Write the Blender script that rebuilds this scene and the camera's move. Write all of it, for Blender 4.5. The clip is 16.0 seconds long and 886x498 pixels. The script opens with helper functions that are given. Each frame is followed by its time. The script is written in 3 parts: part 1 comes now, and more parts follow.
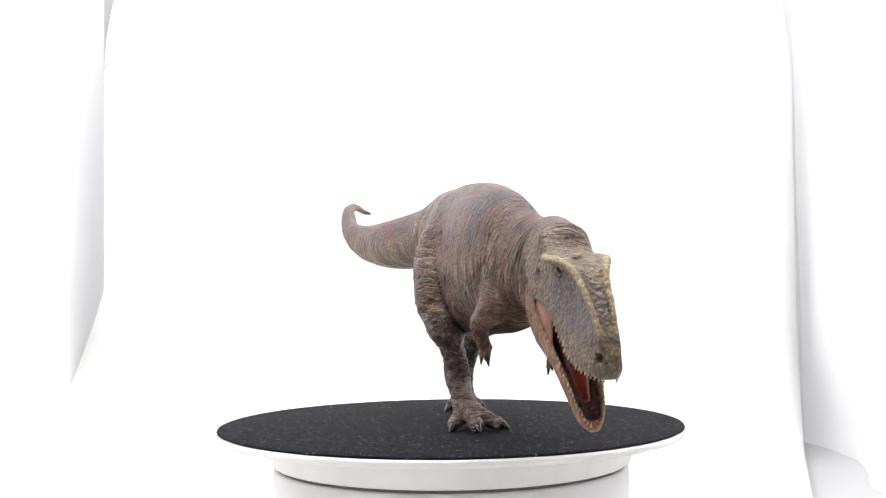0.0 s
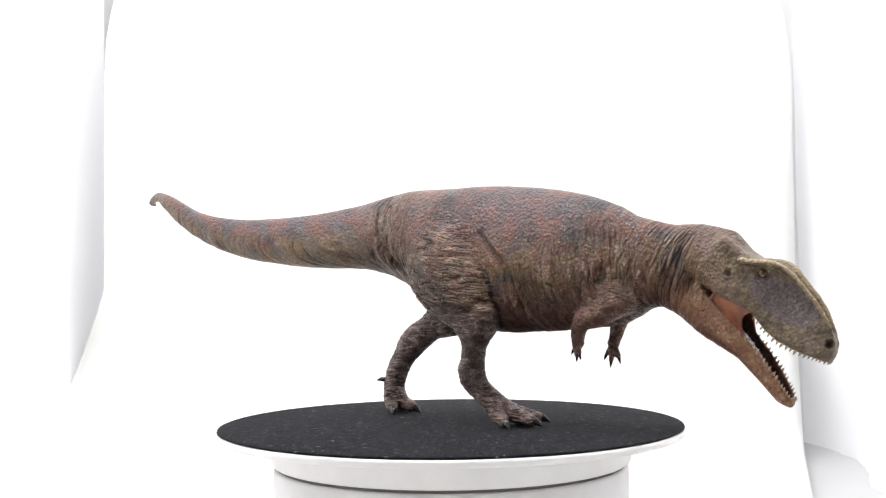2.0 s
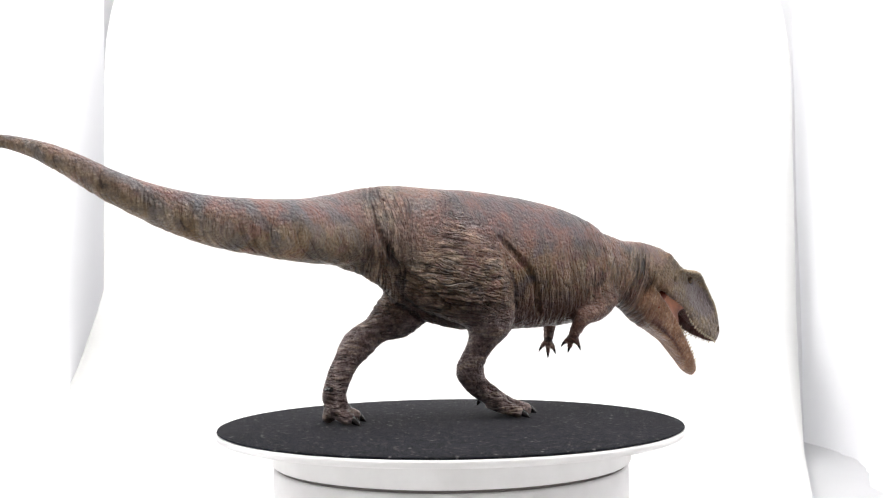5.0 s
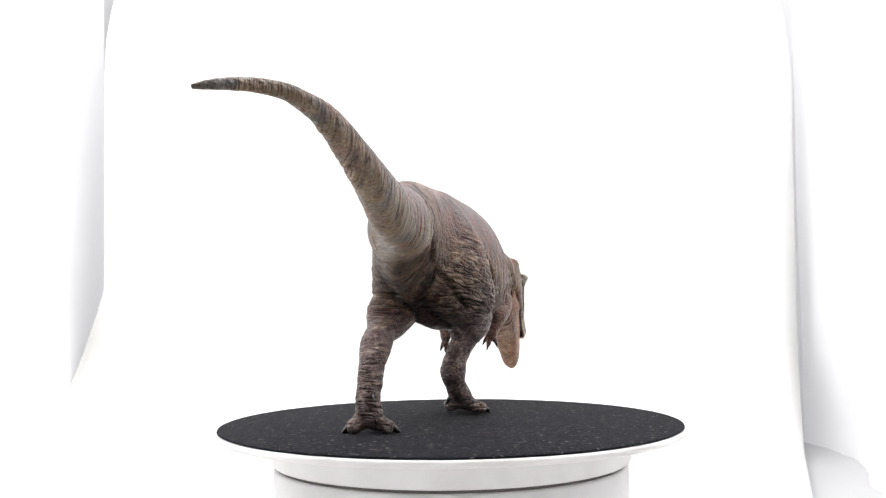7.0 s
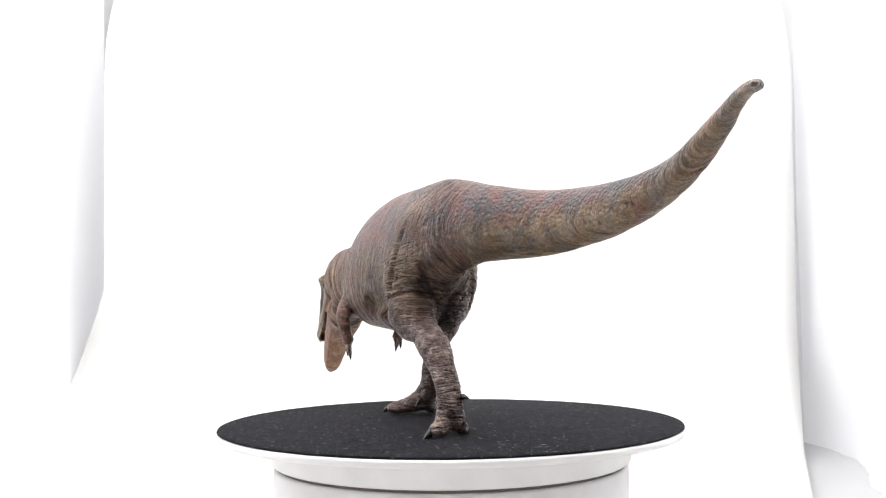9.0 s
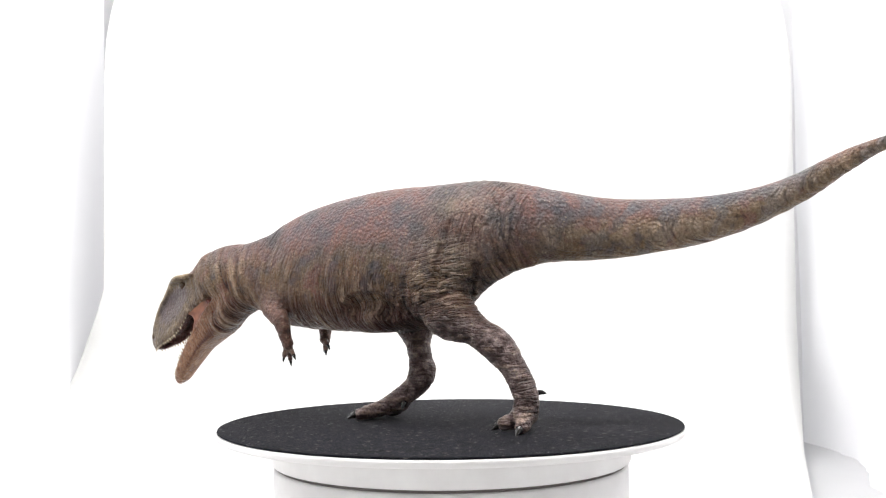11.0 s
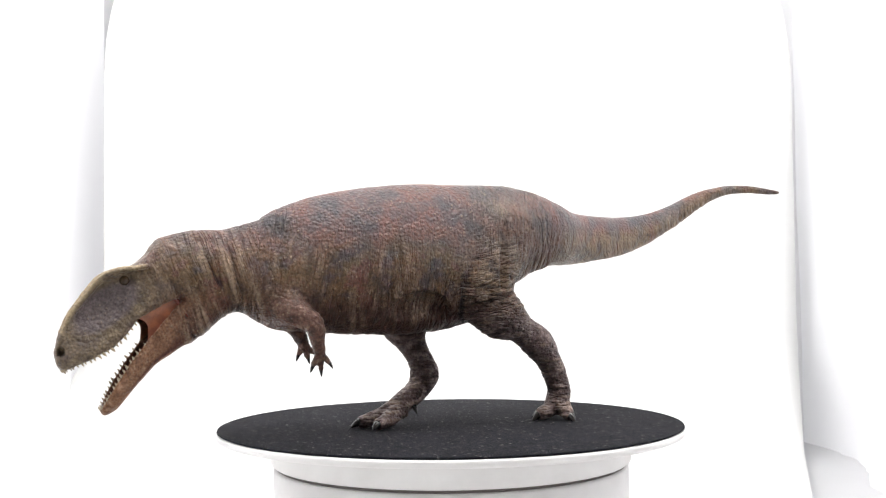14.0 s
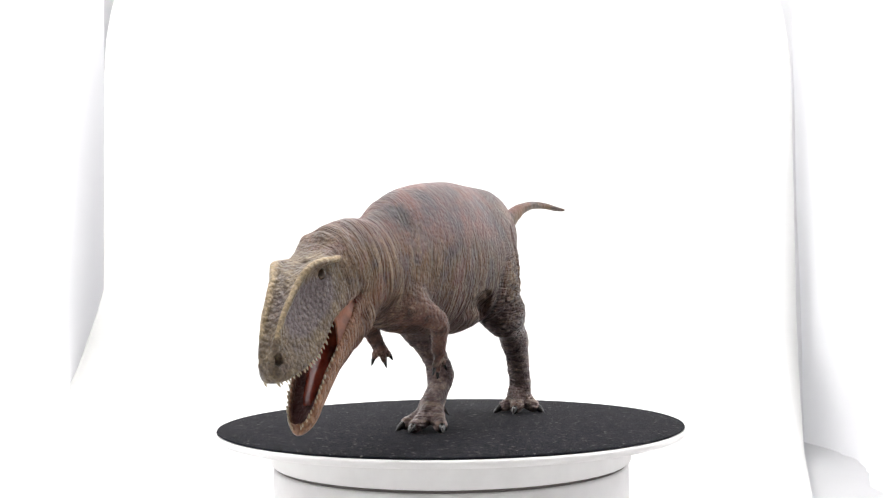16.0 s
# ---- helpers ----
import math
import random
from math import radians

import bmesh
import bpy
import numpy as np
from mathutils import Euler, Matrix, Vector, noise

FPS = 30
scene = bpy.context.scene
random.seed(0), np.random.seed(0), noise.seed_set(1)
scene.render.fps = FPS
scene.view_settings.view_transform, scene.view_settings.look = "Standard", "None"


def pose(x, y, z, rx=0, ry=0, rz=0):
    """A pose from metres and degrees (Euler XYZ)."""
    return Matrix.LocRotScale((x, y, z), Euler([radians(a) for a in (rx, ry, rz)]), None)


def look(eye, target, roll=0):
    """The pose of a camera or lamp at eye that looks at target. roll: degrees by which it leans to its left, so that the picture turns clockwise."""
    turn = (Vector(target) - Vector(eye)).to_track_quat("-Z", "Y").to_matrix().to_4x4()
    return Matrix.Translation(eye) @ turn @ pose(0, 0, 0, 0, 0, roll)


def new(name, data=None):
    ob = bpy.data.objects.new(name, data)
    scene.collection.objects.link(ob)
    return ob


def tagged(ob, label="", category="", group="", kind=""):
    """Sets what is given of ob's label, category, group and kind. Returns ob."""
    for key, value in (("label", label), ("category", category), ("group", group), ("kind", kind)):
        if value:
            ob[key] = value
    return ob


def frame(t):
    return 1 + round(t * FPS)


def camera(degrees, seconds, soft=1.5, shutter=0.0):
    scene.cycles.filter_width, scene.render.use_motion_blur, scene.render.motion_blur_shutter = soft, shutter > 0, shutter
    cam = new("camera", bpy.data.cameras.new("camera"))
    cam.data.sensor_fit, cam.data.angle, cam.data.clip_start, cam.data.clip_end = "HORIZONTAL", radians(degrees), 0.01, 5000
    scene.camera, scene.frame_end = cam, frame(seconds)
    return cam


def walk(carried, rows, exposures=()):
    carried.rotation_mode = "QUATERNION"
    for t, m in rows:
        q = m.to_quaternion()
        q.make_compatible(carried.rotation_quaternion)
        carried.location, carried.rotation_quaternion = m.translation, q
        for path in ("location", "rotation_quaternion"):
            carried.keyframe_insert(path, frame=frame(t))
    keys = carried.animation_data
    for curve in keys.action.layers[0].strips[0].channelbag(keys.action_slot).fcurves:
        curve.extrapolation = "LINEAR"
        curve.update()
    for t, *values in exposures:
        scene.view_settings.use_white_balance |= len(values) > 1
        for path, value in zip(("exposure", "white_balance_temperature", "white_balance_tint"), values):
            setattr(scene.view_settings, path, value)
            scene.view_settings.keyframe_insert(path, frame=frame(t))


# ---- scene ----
# ---------------------------------------------------------------- camera
cam = camera(47.17, 16.0, 1.25)
EYE = (0.0, -0.4463, 0.0539)
AIM = (-0.00298, 0.55255, 0.10276)
walk(cam, [(0.0, look(EYE, AIM, -0.73)), (16.0, look(EYE, AIM, -0.73))])

# ---------------------------------------------------------------- light
world = bpy.data.worlds.new("studio_room")
scene.world = world
world.use_nodes = True
world.node_tree.nodes["Background"].inputs[0].default_value = (0.9, 0.95, 1.0, 1)
world.node_tree.nodes["Background"].inputs[1].default_value = 0.08
scene.view_settings.exposure = 0.0


def lamp(name, m, sx, sy, watts, colour=(1, 1, 1)):
    data = bpy.data.lights.new(name, "AREA")
    data.shape, data.size, data.size_y, data.energy, data.color = "RECTANGLE", sx, sy, watts, colour
    ob = new(name, data)
    ob.matrix_world = m
    return ob


for _x in (-1, 1):
    lamp("softbox_light", look((_x * 0.62, -0.06 if _x < 0 else 0.08, 0.44), (0, 0.06, 0.10)), 0.5, 0.5, 10.5 if _x < 0 else 7.2, (1, 0.99, 0.98))
lamp("led_strip_light", look((0, -0.14, 0.51), (0, 0.04, 0.03)), 0.46, 0.10, 3.7, (1, 0.98, 0.95))
lamp("led_strip_light", look((0, 0.16, 0.51), (0, 0.10, 0.0)), 0.46, 0.10, 2.0, (1, 0.98, 0.95))


# ---------------------------------------------------------------- materials
def material(name, colour=(0.5, 0.5, 0.5), rough=0.6, metal=0.0, spec=0.5):
    m = bpy.data.materials.new(name)
    m.use_nodes = True
    b = m.node_tree.nodes["Principled BSDF"]
    b.inputs["Base Color"].default_value = (*colour, 1)
    b.inputs["Roughness"].default_value = rough
    b.inputs["Metallic"].default_value = metal
    b.inputs["Specular IOR Level"].default_value = spec
    return m, m.node_tree, b


def node(nt, kind, **values):
    n = nt.nodes.new(kind)
    for k, v in values.items():
        n.inputs[k.replace("_", " ")].default_value = v
    return n


def noise_node(nt, coords, scale, detail=4.0, rough=0.6):
    n = node(nt, "ShaderNodeTexNoise", Scale=scale, Detail=detail, Roughness=rough)
    nt.links.new(coords, n.inputs["Vector"])
    return n.outputs["Fac"]


def ramp(nt, fac, stops):
    r = nt.nodes.new("ShaderNodeValToRGB")
    e = r.color_ramp.elements
    while len(e) < len(stops):
        e.new(0.5)
    for el, (p, c) in zip(e, stops):
        el.position, el.color = p, (*c, 1)
    nt.links.new(fac, r.inputs[0])
    return r.outputs[0]


def mix(nt, fac, a, b, kind="MIX"):
    n = nt.nodes.new("ShaderNodeMix")
    n.data_type, n.blend_type = "RGBA", kind
    for sock, v in ((n.inputs[0], fac), (n.inputs[6], a), (n.inputs[7], b)):
        if isinstance(v, (int, float)):
            sock.default_value = v
        elif isinstance(v, tuple):
            sock.default_value = (*v, 1)
        else:
            nt.links.new(v, sock)
    return n.outputs[2]


def calc(nt, op, a, b=0.0):
    n = nt.nodes.new("ShaderNodeMath")
    n.operation = op
    for sock, v in zip(n.inputs, (a, b)):
        if isinstance(v, (int, float)):
            sock.default_value = v
        else:
            nt.links.new(v, sock)
    return n.outputs[0]


def bump(nt, b, height, distance, strength=1.0):
    n = nt.nodes.new("ShaderNodeBump")
    n.inputs["Distance"].default_value, n.inputs["Strength"].default_value = distance, strength
    nt.links.new(height, n.inputs["Height"])
    nt.links.new(n.outputs[0], b.inputs["Normal"])


def object_coords(nt):
    return nt.nodes.new("ShaderNodeTexCoord").outputs["Object"]


def fabric(name, colour):
    m, nt, b = material(name, colour, 0.85, 0, 0.2)
    co = object_coords(nt)
    n = noise_node(nt, co, 14.0, 5.0)
    nt.links.new(ramp(nt, n, [(0.3, tuple(c * 0.95 for c in colour)), (0.7, colour)]), b.inputs["Base Color"])
    bump(nt, b, noise_node(nt, co, 900.0, 2.0), 0.0004, 0.3)
    return m


def translucent(m, share):
    """Thin cloth that lets part of the light through."""
    nt = m.node_tree
    b, out = nt.nodes["Principled BSDF"], nt.nodes["Material Output"]
    tr, mx = nt.nodes.new("ShaderNodeBsdfTranslucent"), nt.nodes.new("ShaderNodeMixShader")
    tr.inputs[0].default_value = (0.86, 0.86, 0.88, 1)
    mx.inputs[0].default_value = share
    nt.links.new(b.outputs[0], mx.inputs[1])
    nt.links.new(tr.outputs[0], mx.inputs[2])
    nt.links.new(mx.outputs[0], out.inputs[0])
    return m


MAT_SHEET = fabric("white_backdrop_sheet", (0.69, 0.69, 0.685))
MAT_TENT = translucent(fabric("white_tent_fabric", (0.86, 0.86, 0.88)), 0.48)


def plastic():
    m, nt, b = material("white_abs_plastic", (0.80, 0.79, 0.785), 0.35)
    co = object_coords(nt)
    n = noise_node(nt, co, 60.0, 5.0)
    nt.links.new(ramp(nt, n, [(0.3, (0.66, 0.645, 0.645)), (0.65, (0.72, 0.71, 0.71))]), b.inputs["Base Color"])
    bump(nt, b, noise_node(nt, co, 1500.0, 2.0), 0.0001, 0.2)
    return m


MAT_PLASTIC = plastic()
MAT_SEAM = material("dark_seam", (0.10, 0.085, 0.08), 0.6)[0]


def velvet():
    m, nt, b = material("black_velvet", (0.012, 0.012, 0.016), 0.95, 0, 0.1)
    co = object_coords(nt)
    n = noise_node(nt, co, 120.0, 8.0, 0.75)
    lint = ramp(nt, noise_node(nt, co, 420.0, 3.0), [(0.62, (0, 0, 0)), (0.72, (1, 1, 1))])
    base = ramp(nt, n, [(0.35, (0.0020, 0.0020, 0.0034)), (0.72, (0.011, 0.011, 0.0155))])
    nt.links.new(mix(nt, lint, base, (0.17, 0.16, 0.155)), b.inputs["Base Color"])
    b.inputs["Sheen Weight"].default_value = 0.02
    b.inputs["Sheen Roughness"].default_value = 0.5
    bump(nt, b, noise_node(nt, co, 1500.0, 4.0), 0.0006, 0.7)
    return m


MAT_VELVET = velvet()


# ---------------------------------------------------------------- mesh helpers
def part(name, bm, mat, parent=None, label="", smooth=True):
    me = bpy.data.meshes.new(name)
    bm.to_mesh(me)
    bm.free()
    if smooth:
        me.shade_smooth()
    me.materials.append(mat)
    ob = new(name, me)
    ob.parent = parent
    return tagged(ob, label)


def lathe(profile, steps=128, closed=False):
    """A turned body round z; profile: radius and height, from the inside out."""
    bm = bmesh.new()
    rings = []
    for r, z in profile:
        if r < 1e-6:
            rings.append([bm.verts.new((0, 0, z))])
        else:
            rings.append([bm.verts.new((r * math.cos(2 * math.pi * i / steps), r * math.sin(2 * math.pi * i / steps), z)) for i in range(steps)])
    pairs = list(zip(rings, rings[1:])) + ([(rings[-1], rings[0])] if closed else [])
    for a, b in pairs:
        for i in range(steps):
            j = (i + 1) % steps
            quad = [a[i % len(a)], a[j % len(a)], b[j % len(b)], b[i % len(b)]]
            quad = [v for k, v in enumerate(quad) if v not in quad[:k]]
            if len(quad) > 2:
                bm.faces.new(quad)
    bmesh.ops.recalc_face_normals(bm, faces=bm.faces)
    return bm


def sheet(rows, thick=0.0015):
    """A curved cloth from rows of points, with thickness."""
    bm = bmesh.new()
    vs = [[bm.verts.new(p) for p in row] for row in rows]
    for a, b in zip(vs, vs[1:]):
        for i in range(len(a) - 1):
            bm.faces.new((a[i], a[i + 1], b[i + 1], b[i]))
    bmesh.ops.recalc_face_normals(bm, faces=bm.faces)
    if thick:
        bmesh.ops.solidify(bm, geom=bm.faces[:], thickness=thick)
    return bm


# ---------------------------------------------------------------- the light tent
FLOOR = -0.060
BACK, HALF, TOP = 0.36, 0.275, 0.40


def backdrop():
    """White sheet: up the back with rounded upper corners, and swept forward over the floor."""
    rows = []
    for i in range(61):
        u = i / 60
        # height along the back, then the sweep, then the floor
        s = u * 1.25
        if s < 0.40:
            z, y = TOP - s / 0.40 * (TOP - (FLOOR + 0.08)), BACK
        elif s < 0.53:
            a = (s - 0.40) / 0.13 * math.pi / 2
            z, y = FLOOR + 0.08 - 0.08 * math.sin(a), BACK - 0.08 + 0.08 * math.cos(a)
        else:
            z, y = FLOOR, BACK - 0.08 - (s - 0.53) / 0.72 * 0.60
        half = HALF
        if z > TOP - 0.17:
            d = (z - (TOP - 0.17)) / 0.17
            half = HALF - 0.12 * (1 - math.sqrt(max(0.0, 1 - d * d)))
        row = []
        for k in range(41):
            x = (k / 40 * 2 - 1) * half
            if x < 0 and s > 0.36:
                x *= 1 + 0.20 * min(1.0, (s - 0.36) / 0.13)
            if x > 0:
                x *= float(np.interp(y, (-0.32, -0.06, 0.01, 0.16, 0.36), (0.42, 0.52, 0.59, 0.765, 1.0)))
            wave = 0.004 * math.sin(x * 9 + z * 5) + 0.003 * max(0.0, abs(x) / half - 0.86) / 0.14
            if x < 0:
                # the free edge curls towards the lens
                x *= 1 - 0.035 * min(1.0, abs(x) / half) ** 2
                wave -= 0.030 * max(0.0, abs(k / 20 - 1) - 0.84) ** 2 / 0.16 ** 2
            row.append((x + 0.003, y + wave * min(1.0, max(0.0, (0.5 - s) / 0.12)), z + (0.0 if s < 0.5 else 0.004 * max(0, abs(x) / half - 0.9) / 0.1)))
        rows.append(row)
    return tagged(part("backdrop_sheet", sheet(rows), MAT_SHEET), "seamless white backdrop sheet with rounded corners, swept onto the tent floor", "backdrop", kind="structure")


def tent_wall(name, rows, label):
    return tagged(part(name, sheet(rows, 0.0), MAT_TENT), label, "tent wall", kind="structure")


def folds(a, b, seed):
    """Soft creases hanging in the cloth."""
    p = Vector((a * 7 + seed, b * 1.6, seed * 0.7))
    return 0.016 * noise.noise(p) + 0.007 * abs(noise.noise(p * 2.7)) + 0.003 * noise.noise(Vector((a * 40, b * 6, seed)))


def tent():
    W, Y0, Y1, Z1 = 0.315, -0.62, 0.40, 0.53
    n = 60
    for name, sx, seed, rear in (("wall_west", -1, 3.1, 0.284), ("wall_east", 1, 8.4, 0.295)):
        rows = []
        for i in range(n + 1):
            z = FLOOR - 0.02 + (Z1 - FLOOR + 0.02) * i / n
            row = []
            for k in range(121):
                y = Y0 + (Y1 - Y0) * k / 120
                out = rear + (0.345 - rear) * min(1.0, (Y1 - y) / 0.8)
                # the cloth slumps inwards over the edge of the sheet near the floor
                sag = min(1.0, max(0.0, (0.10 - z) / 0.15)) ** 1.6 * (0.0 if sx < 0 else 0.050) * min(1.0, max(0.0, (0.34 - y) / 0.22))
                row.append((sx * (out - sag + folds(y, z, seed) * (0.6 if sx < 0 else 1.5) * (0.35 + 0.65 * min(1.0, (Y1 - y) / 0.15))), y, z))
            rows.append(row)
        tent_wall(name, rows, "creased white fabric side wall of the light tent")
    rows = []
    for i in range(n + 1):
        z = FLOOR - 0.02 + (Z1 - FLOOR + 0.02) * i / n
        rows.append([((k / 60 * 2 - 1) * (W + 0.03), Y1 + folds(k / 60, z, 5.5), z) for k in range(61)])
    tent_wall("wall_north", rows, "white fabric rear wall of the light tent")
    tent_wall("ceiling", [[((k / 8 * 2 - 1) * (W + 0.03), Y0 + (Y1 - Y0) * i / 8, Z1) for k in range(9)] for i in range(9)], "white fabric roof of the light tent")
    tent_wall("floor", [[((k / 8 * 2 - 1) * (W + 0.03), Y0 + (Y1 - Y0) * i / 8, FLOOR - 0.008) for k in range(9)] for i in range(9)], "white fabric floor of the light tent")


backdrop()
tent()


# ---------------------------------------------------------------- turntable
def make_turntable():
    thing = tagged(new("turntable"), "round white plastic display turntable with a black velvet top", "turntable")
    base = part("base", lathe([(0, FLOOR + 0.003), (0.074, FLOOR + 0.003), (0.0765, FLOOR + 0.006), (0.0765, -0.0178), (0.0755, -0.0168), (0.0, -0.0168)]), MAT_PLASTIC, thing)
    part("seam", lathe([(0.0, -0.0167), (0.0752, -0.0167), (0.0752, -0.0155), (0.0, -0.0155)]), MAT_SEAM, thing, "dark gap under the rotating platter")
    platter = part("platter", lathe([(0, -0.0154), (0.0765, -0.0154), (0.0775, -0.0146), (0.0775, -0.0052), (0.079, -0.0042), (0.0985, -0.0040),
                                     (0.1000, -0.0034), (0.1006, -0.0022), (0.1004, -0.0012), (0.0998, -0.0008), (0, -0.0008)]), MAT_PLASTIC, thing)
    part("velvet_mat", lathe([(0, -0.0008), (0.0990, -0.0008), (0.0998, -0.0004), (0.0996, 0.0), (0.099, 0.0002), (0, 0.0002)]), MAT_VELVET, platter, "black velvet disc flecked with pale lint")
    thing.location = (0.0009, 0.0004, 0)
    return platter


platter = make_turntable()


# ---------------------------------------------------------------- the dinosaur model
# Chains of cross-sections, in millimetres: forward, left, up, half-width across, half-height.
SPINE = [(-195.5, -52.8, 108.4, 0.9, 0.9), (-191, -56.5, 109.2, 1.5, 1.6), (-182, -58.5, 110.4, 1.9, 2.0), (-172, -60.5, 110.4, 2.3, 2.4),
         (-164, -61.3, 108.8, 2.8, 2.9), (-152, -61.4, 104.3, 3.7, 4.2), (-128.8, -56.5, 92.6, 5.2, 6.2), (-103, -45.2, 84.8, 7.0, 9.2), (-70.2, -29, 82.1, 9.4, 12.2),
         (-50.6, -10.5, 83.4, 11.5, 15), (-36, -2, 84.5, 13.2, 17.5), (-24, 3, 83, 15, 21), (-12, 7, 79, 16.2, 25), (5, 11, 73.5, 17.8, 30), (20, 15, 70.8, 18.6, 31.5),
         (36, 18.5, 70, 19.0, 30.5), (50, 21.8, 69, 18.2, 29), (62, 24.7, 67.5, 16.6, 27), (74, 27.8, 66, 14.4, 23.5), (84, 31, 66.5, 12.4, 18.5), (95, 35, 66, 11.4, 15.8),
         (107, 38.8, 66.8, 10.8, 14.3), (116, 40.8, 66, 10.0, 12.8)]
HEAD_O, HEAD_F, HEAD_L = np.array([132.2, 43.7, 60.3]), np.array([0.7603, 0.2251, -0.6093]), np.array([-0.2592, 0.9653, 0.0332])
HEAD_U = np.cross(HEAD_F, HEAD_L)


def on_head(f, l, u):
    return tuple(HEAD_O + HEAD_F * f + HEAD_L * l + HEAD_U * u)


SKULL = [(*on_head(f, 0, u), w, h) for f, u, w, h in ((-19, -5.5, 9.0, 9.0), (-9, -5.0, 8.6, 9.4), (0, -3.6, 7.6, 9.8), (12, -4.5, 6.6, 9.9), (24, -6.0, 6.4, 8.0), (33, -8.0, 4.4, 4.6))]
JAW = [(*on_head(f, 0, u), w, h) for f, u, w, h in ((-16, -22.5, 9.0, 6.5), (-4, -24.2, 8.8, 6.0), (10, -25.3, 7.4, 4.6), (20, -27.8, 6.2, 3.8), (28, -30.2, 5.0, 3.2), (33, -31.5, 3.0, 2.2))]


def along(f, *stops):
    """A smooth value along the head: pairs of distance forward and value."""
    return np.interp(f, [p for p, _ in stops], [v for _, v in stops])


def skull_roof(f):
    return along(f, (-20, 5.0), (-10, 4.0), (-4, 4.4), (0, 5.8), (6, 6.8), (12, 5.6), (19, 3.4), (24, 1.8), (30, -0.8), (34, -3.6), (36.5, -8.0))


def lip(f):
    return along(f, (-20, -13.5), (-10, -14.5), (0, -13.0), (5, -12.6), (12, -14.6), (18, -15.3), (25, -14.2), (35, -11.6), (37, -10.5))


def lip_half(f):
    return along(f, (-20, 9.4), (-10, 10.4), (0, 9.4), (10, 8.2), (20, 7.6), (28, 6.8), (32, 5.5), (35, 3.7), (36.6, 1.6))


def roof_half(f):
    return along(f, (-20, 8.0), (-8, 7.8), (0, 6.6), (5, 5.0), (9, 4.1), (15, 3.4), (21, 3.0), (27, 3.3), (33, 3.5), (36.5, 2.0))


def jaw_rim(f):
    return along(f, (-18, -15.5), (-10, -16.6), (4, -19.6), (16, -22.7), (25, -26.0), (33, -29.5), (35, -30.4))


def jaw_keel(f):
    return along(f, (-20, -29.0), (-8, -31.0), (2, -30.3), (10, -29.7), (20, -31.6), (30, -34.0), (35, -33.4))


def jaw_half(f):
    return along(f, (-18, 9.4), (-4, 9.6), (10, 7.9), (20, 6.6), (28, 5.4), (32, 3.9), (34, 2.4), (35, 1.0))


THROAT = [(98, 36.5, 55, 8, 5.5), (104, 38.8, 49.5, 8, 6), (110, 40.6, 44.5, 7.5, 6)]
THIGH_R = [(-10, 2, 86, 8, 16), (0, -1.5, 70, 12, 22), (12.5, -2.7, 57, 10.9, 16.5), (16, -2.4, 52.2, 10.2, 14.0)]
THIGH_L = [(-10, 11.5, 86, 8, 16), (-8, 14.5, 69, 12, 20), (-10.5, 16.9, 58.5, 11.2, 15.5), (-12, 17, 55, 10.6, 13.2)]
CALF_R = [(15.0, -1.4, 54, 7.0, 9.0), (19.3, -0.6, 45.5, 8.9, 11.2), (16.5, 1.7, 35.5, 5.5, 6.2), (12.9, 3.8, 27.5, 5.1, 5.4), (11.3, 4.4, 21.2, 5.7, 6.3), (14.7, 5.6, 15.2, 4.7, 4.9), (22.5, 7.6, 9.4, 5.2, 4.4)]
CALF_L = [(-9.5, 16.8, 55, 7.0, 8.0), (-17.7, 17.5, 48, 9.7, 11.0), (-29.2, 13.8, 40.6, 6.3, 6.4), (-37.9, 10.6, 34.2, 6.3, 7.1), (-43.2, 8.4, 27.3, 5.2, 5.5), (-46.7, 6.9, 20.5, 5.0, 5.3), (-49.0, 6.1, 13, 5.0, 5.3), (-48.0, 5.8, 8.3, 5.6, 4.9)]
KEEL = [(-42, -3, 76, 5, 8.5), (-29, 2.5, 71.5, 5.2, 9), (-20, 5.5, 66, 5.4, 9.2), (-10, 8.2, 59.5, 5.6, 9.5), (0, 9.5, 52.5, 6, 9.5), (10, 10, 50, 6, 8.5)]
# Creases on the flanks, forward and up: round the thighs, and the arched flap of skin over the belly
CREASES = [(-1, 1.2, [(24.3, 80.7), (31.4, 72.8), (39.7, 63.5), (42.2, 55.1), (44.1, 47.4)]), (-1, 0.8, [(-34.3, 92.1), (-31.3, 80.0), (-23.6, 69.3), (-11.0, 58.7), (1.0, 49.9)]), (1, 1.1, [(-21.1, 85.2), (-19.5, 74.5), (-18.3, 63.9), (-18.0, 57.5)]), (1, 0.9, [(30.9, 49.0), (27.4, 52.8), (20.4, 55.3), (13.4, 55.7), (8.3, 52.8), (4.9, 46.8)])]
TOES_R = [[(25, 9, 7.6, 4.0, 4.2), (33, 11, 4.6, 3.1, 3.3), (39.2, 12.4, 3.2, 2.7, 2.7)], [(23, 6.6, 7.2, 3.7, 3.8), (28.4, 4.6, 4.4, 3.0, 3.1), (32.6, 3.2, 3.0, 2.6, 2.6)],
          [(23.5, 11, 7.2, 3.7, 3.8), (29.4, 17, 4.4, 3.0, 3.1), (33.6, 21.4, 3.2, 2.6, 2.6)]]
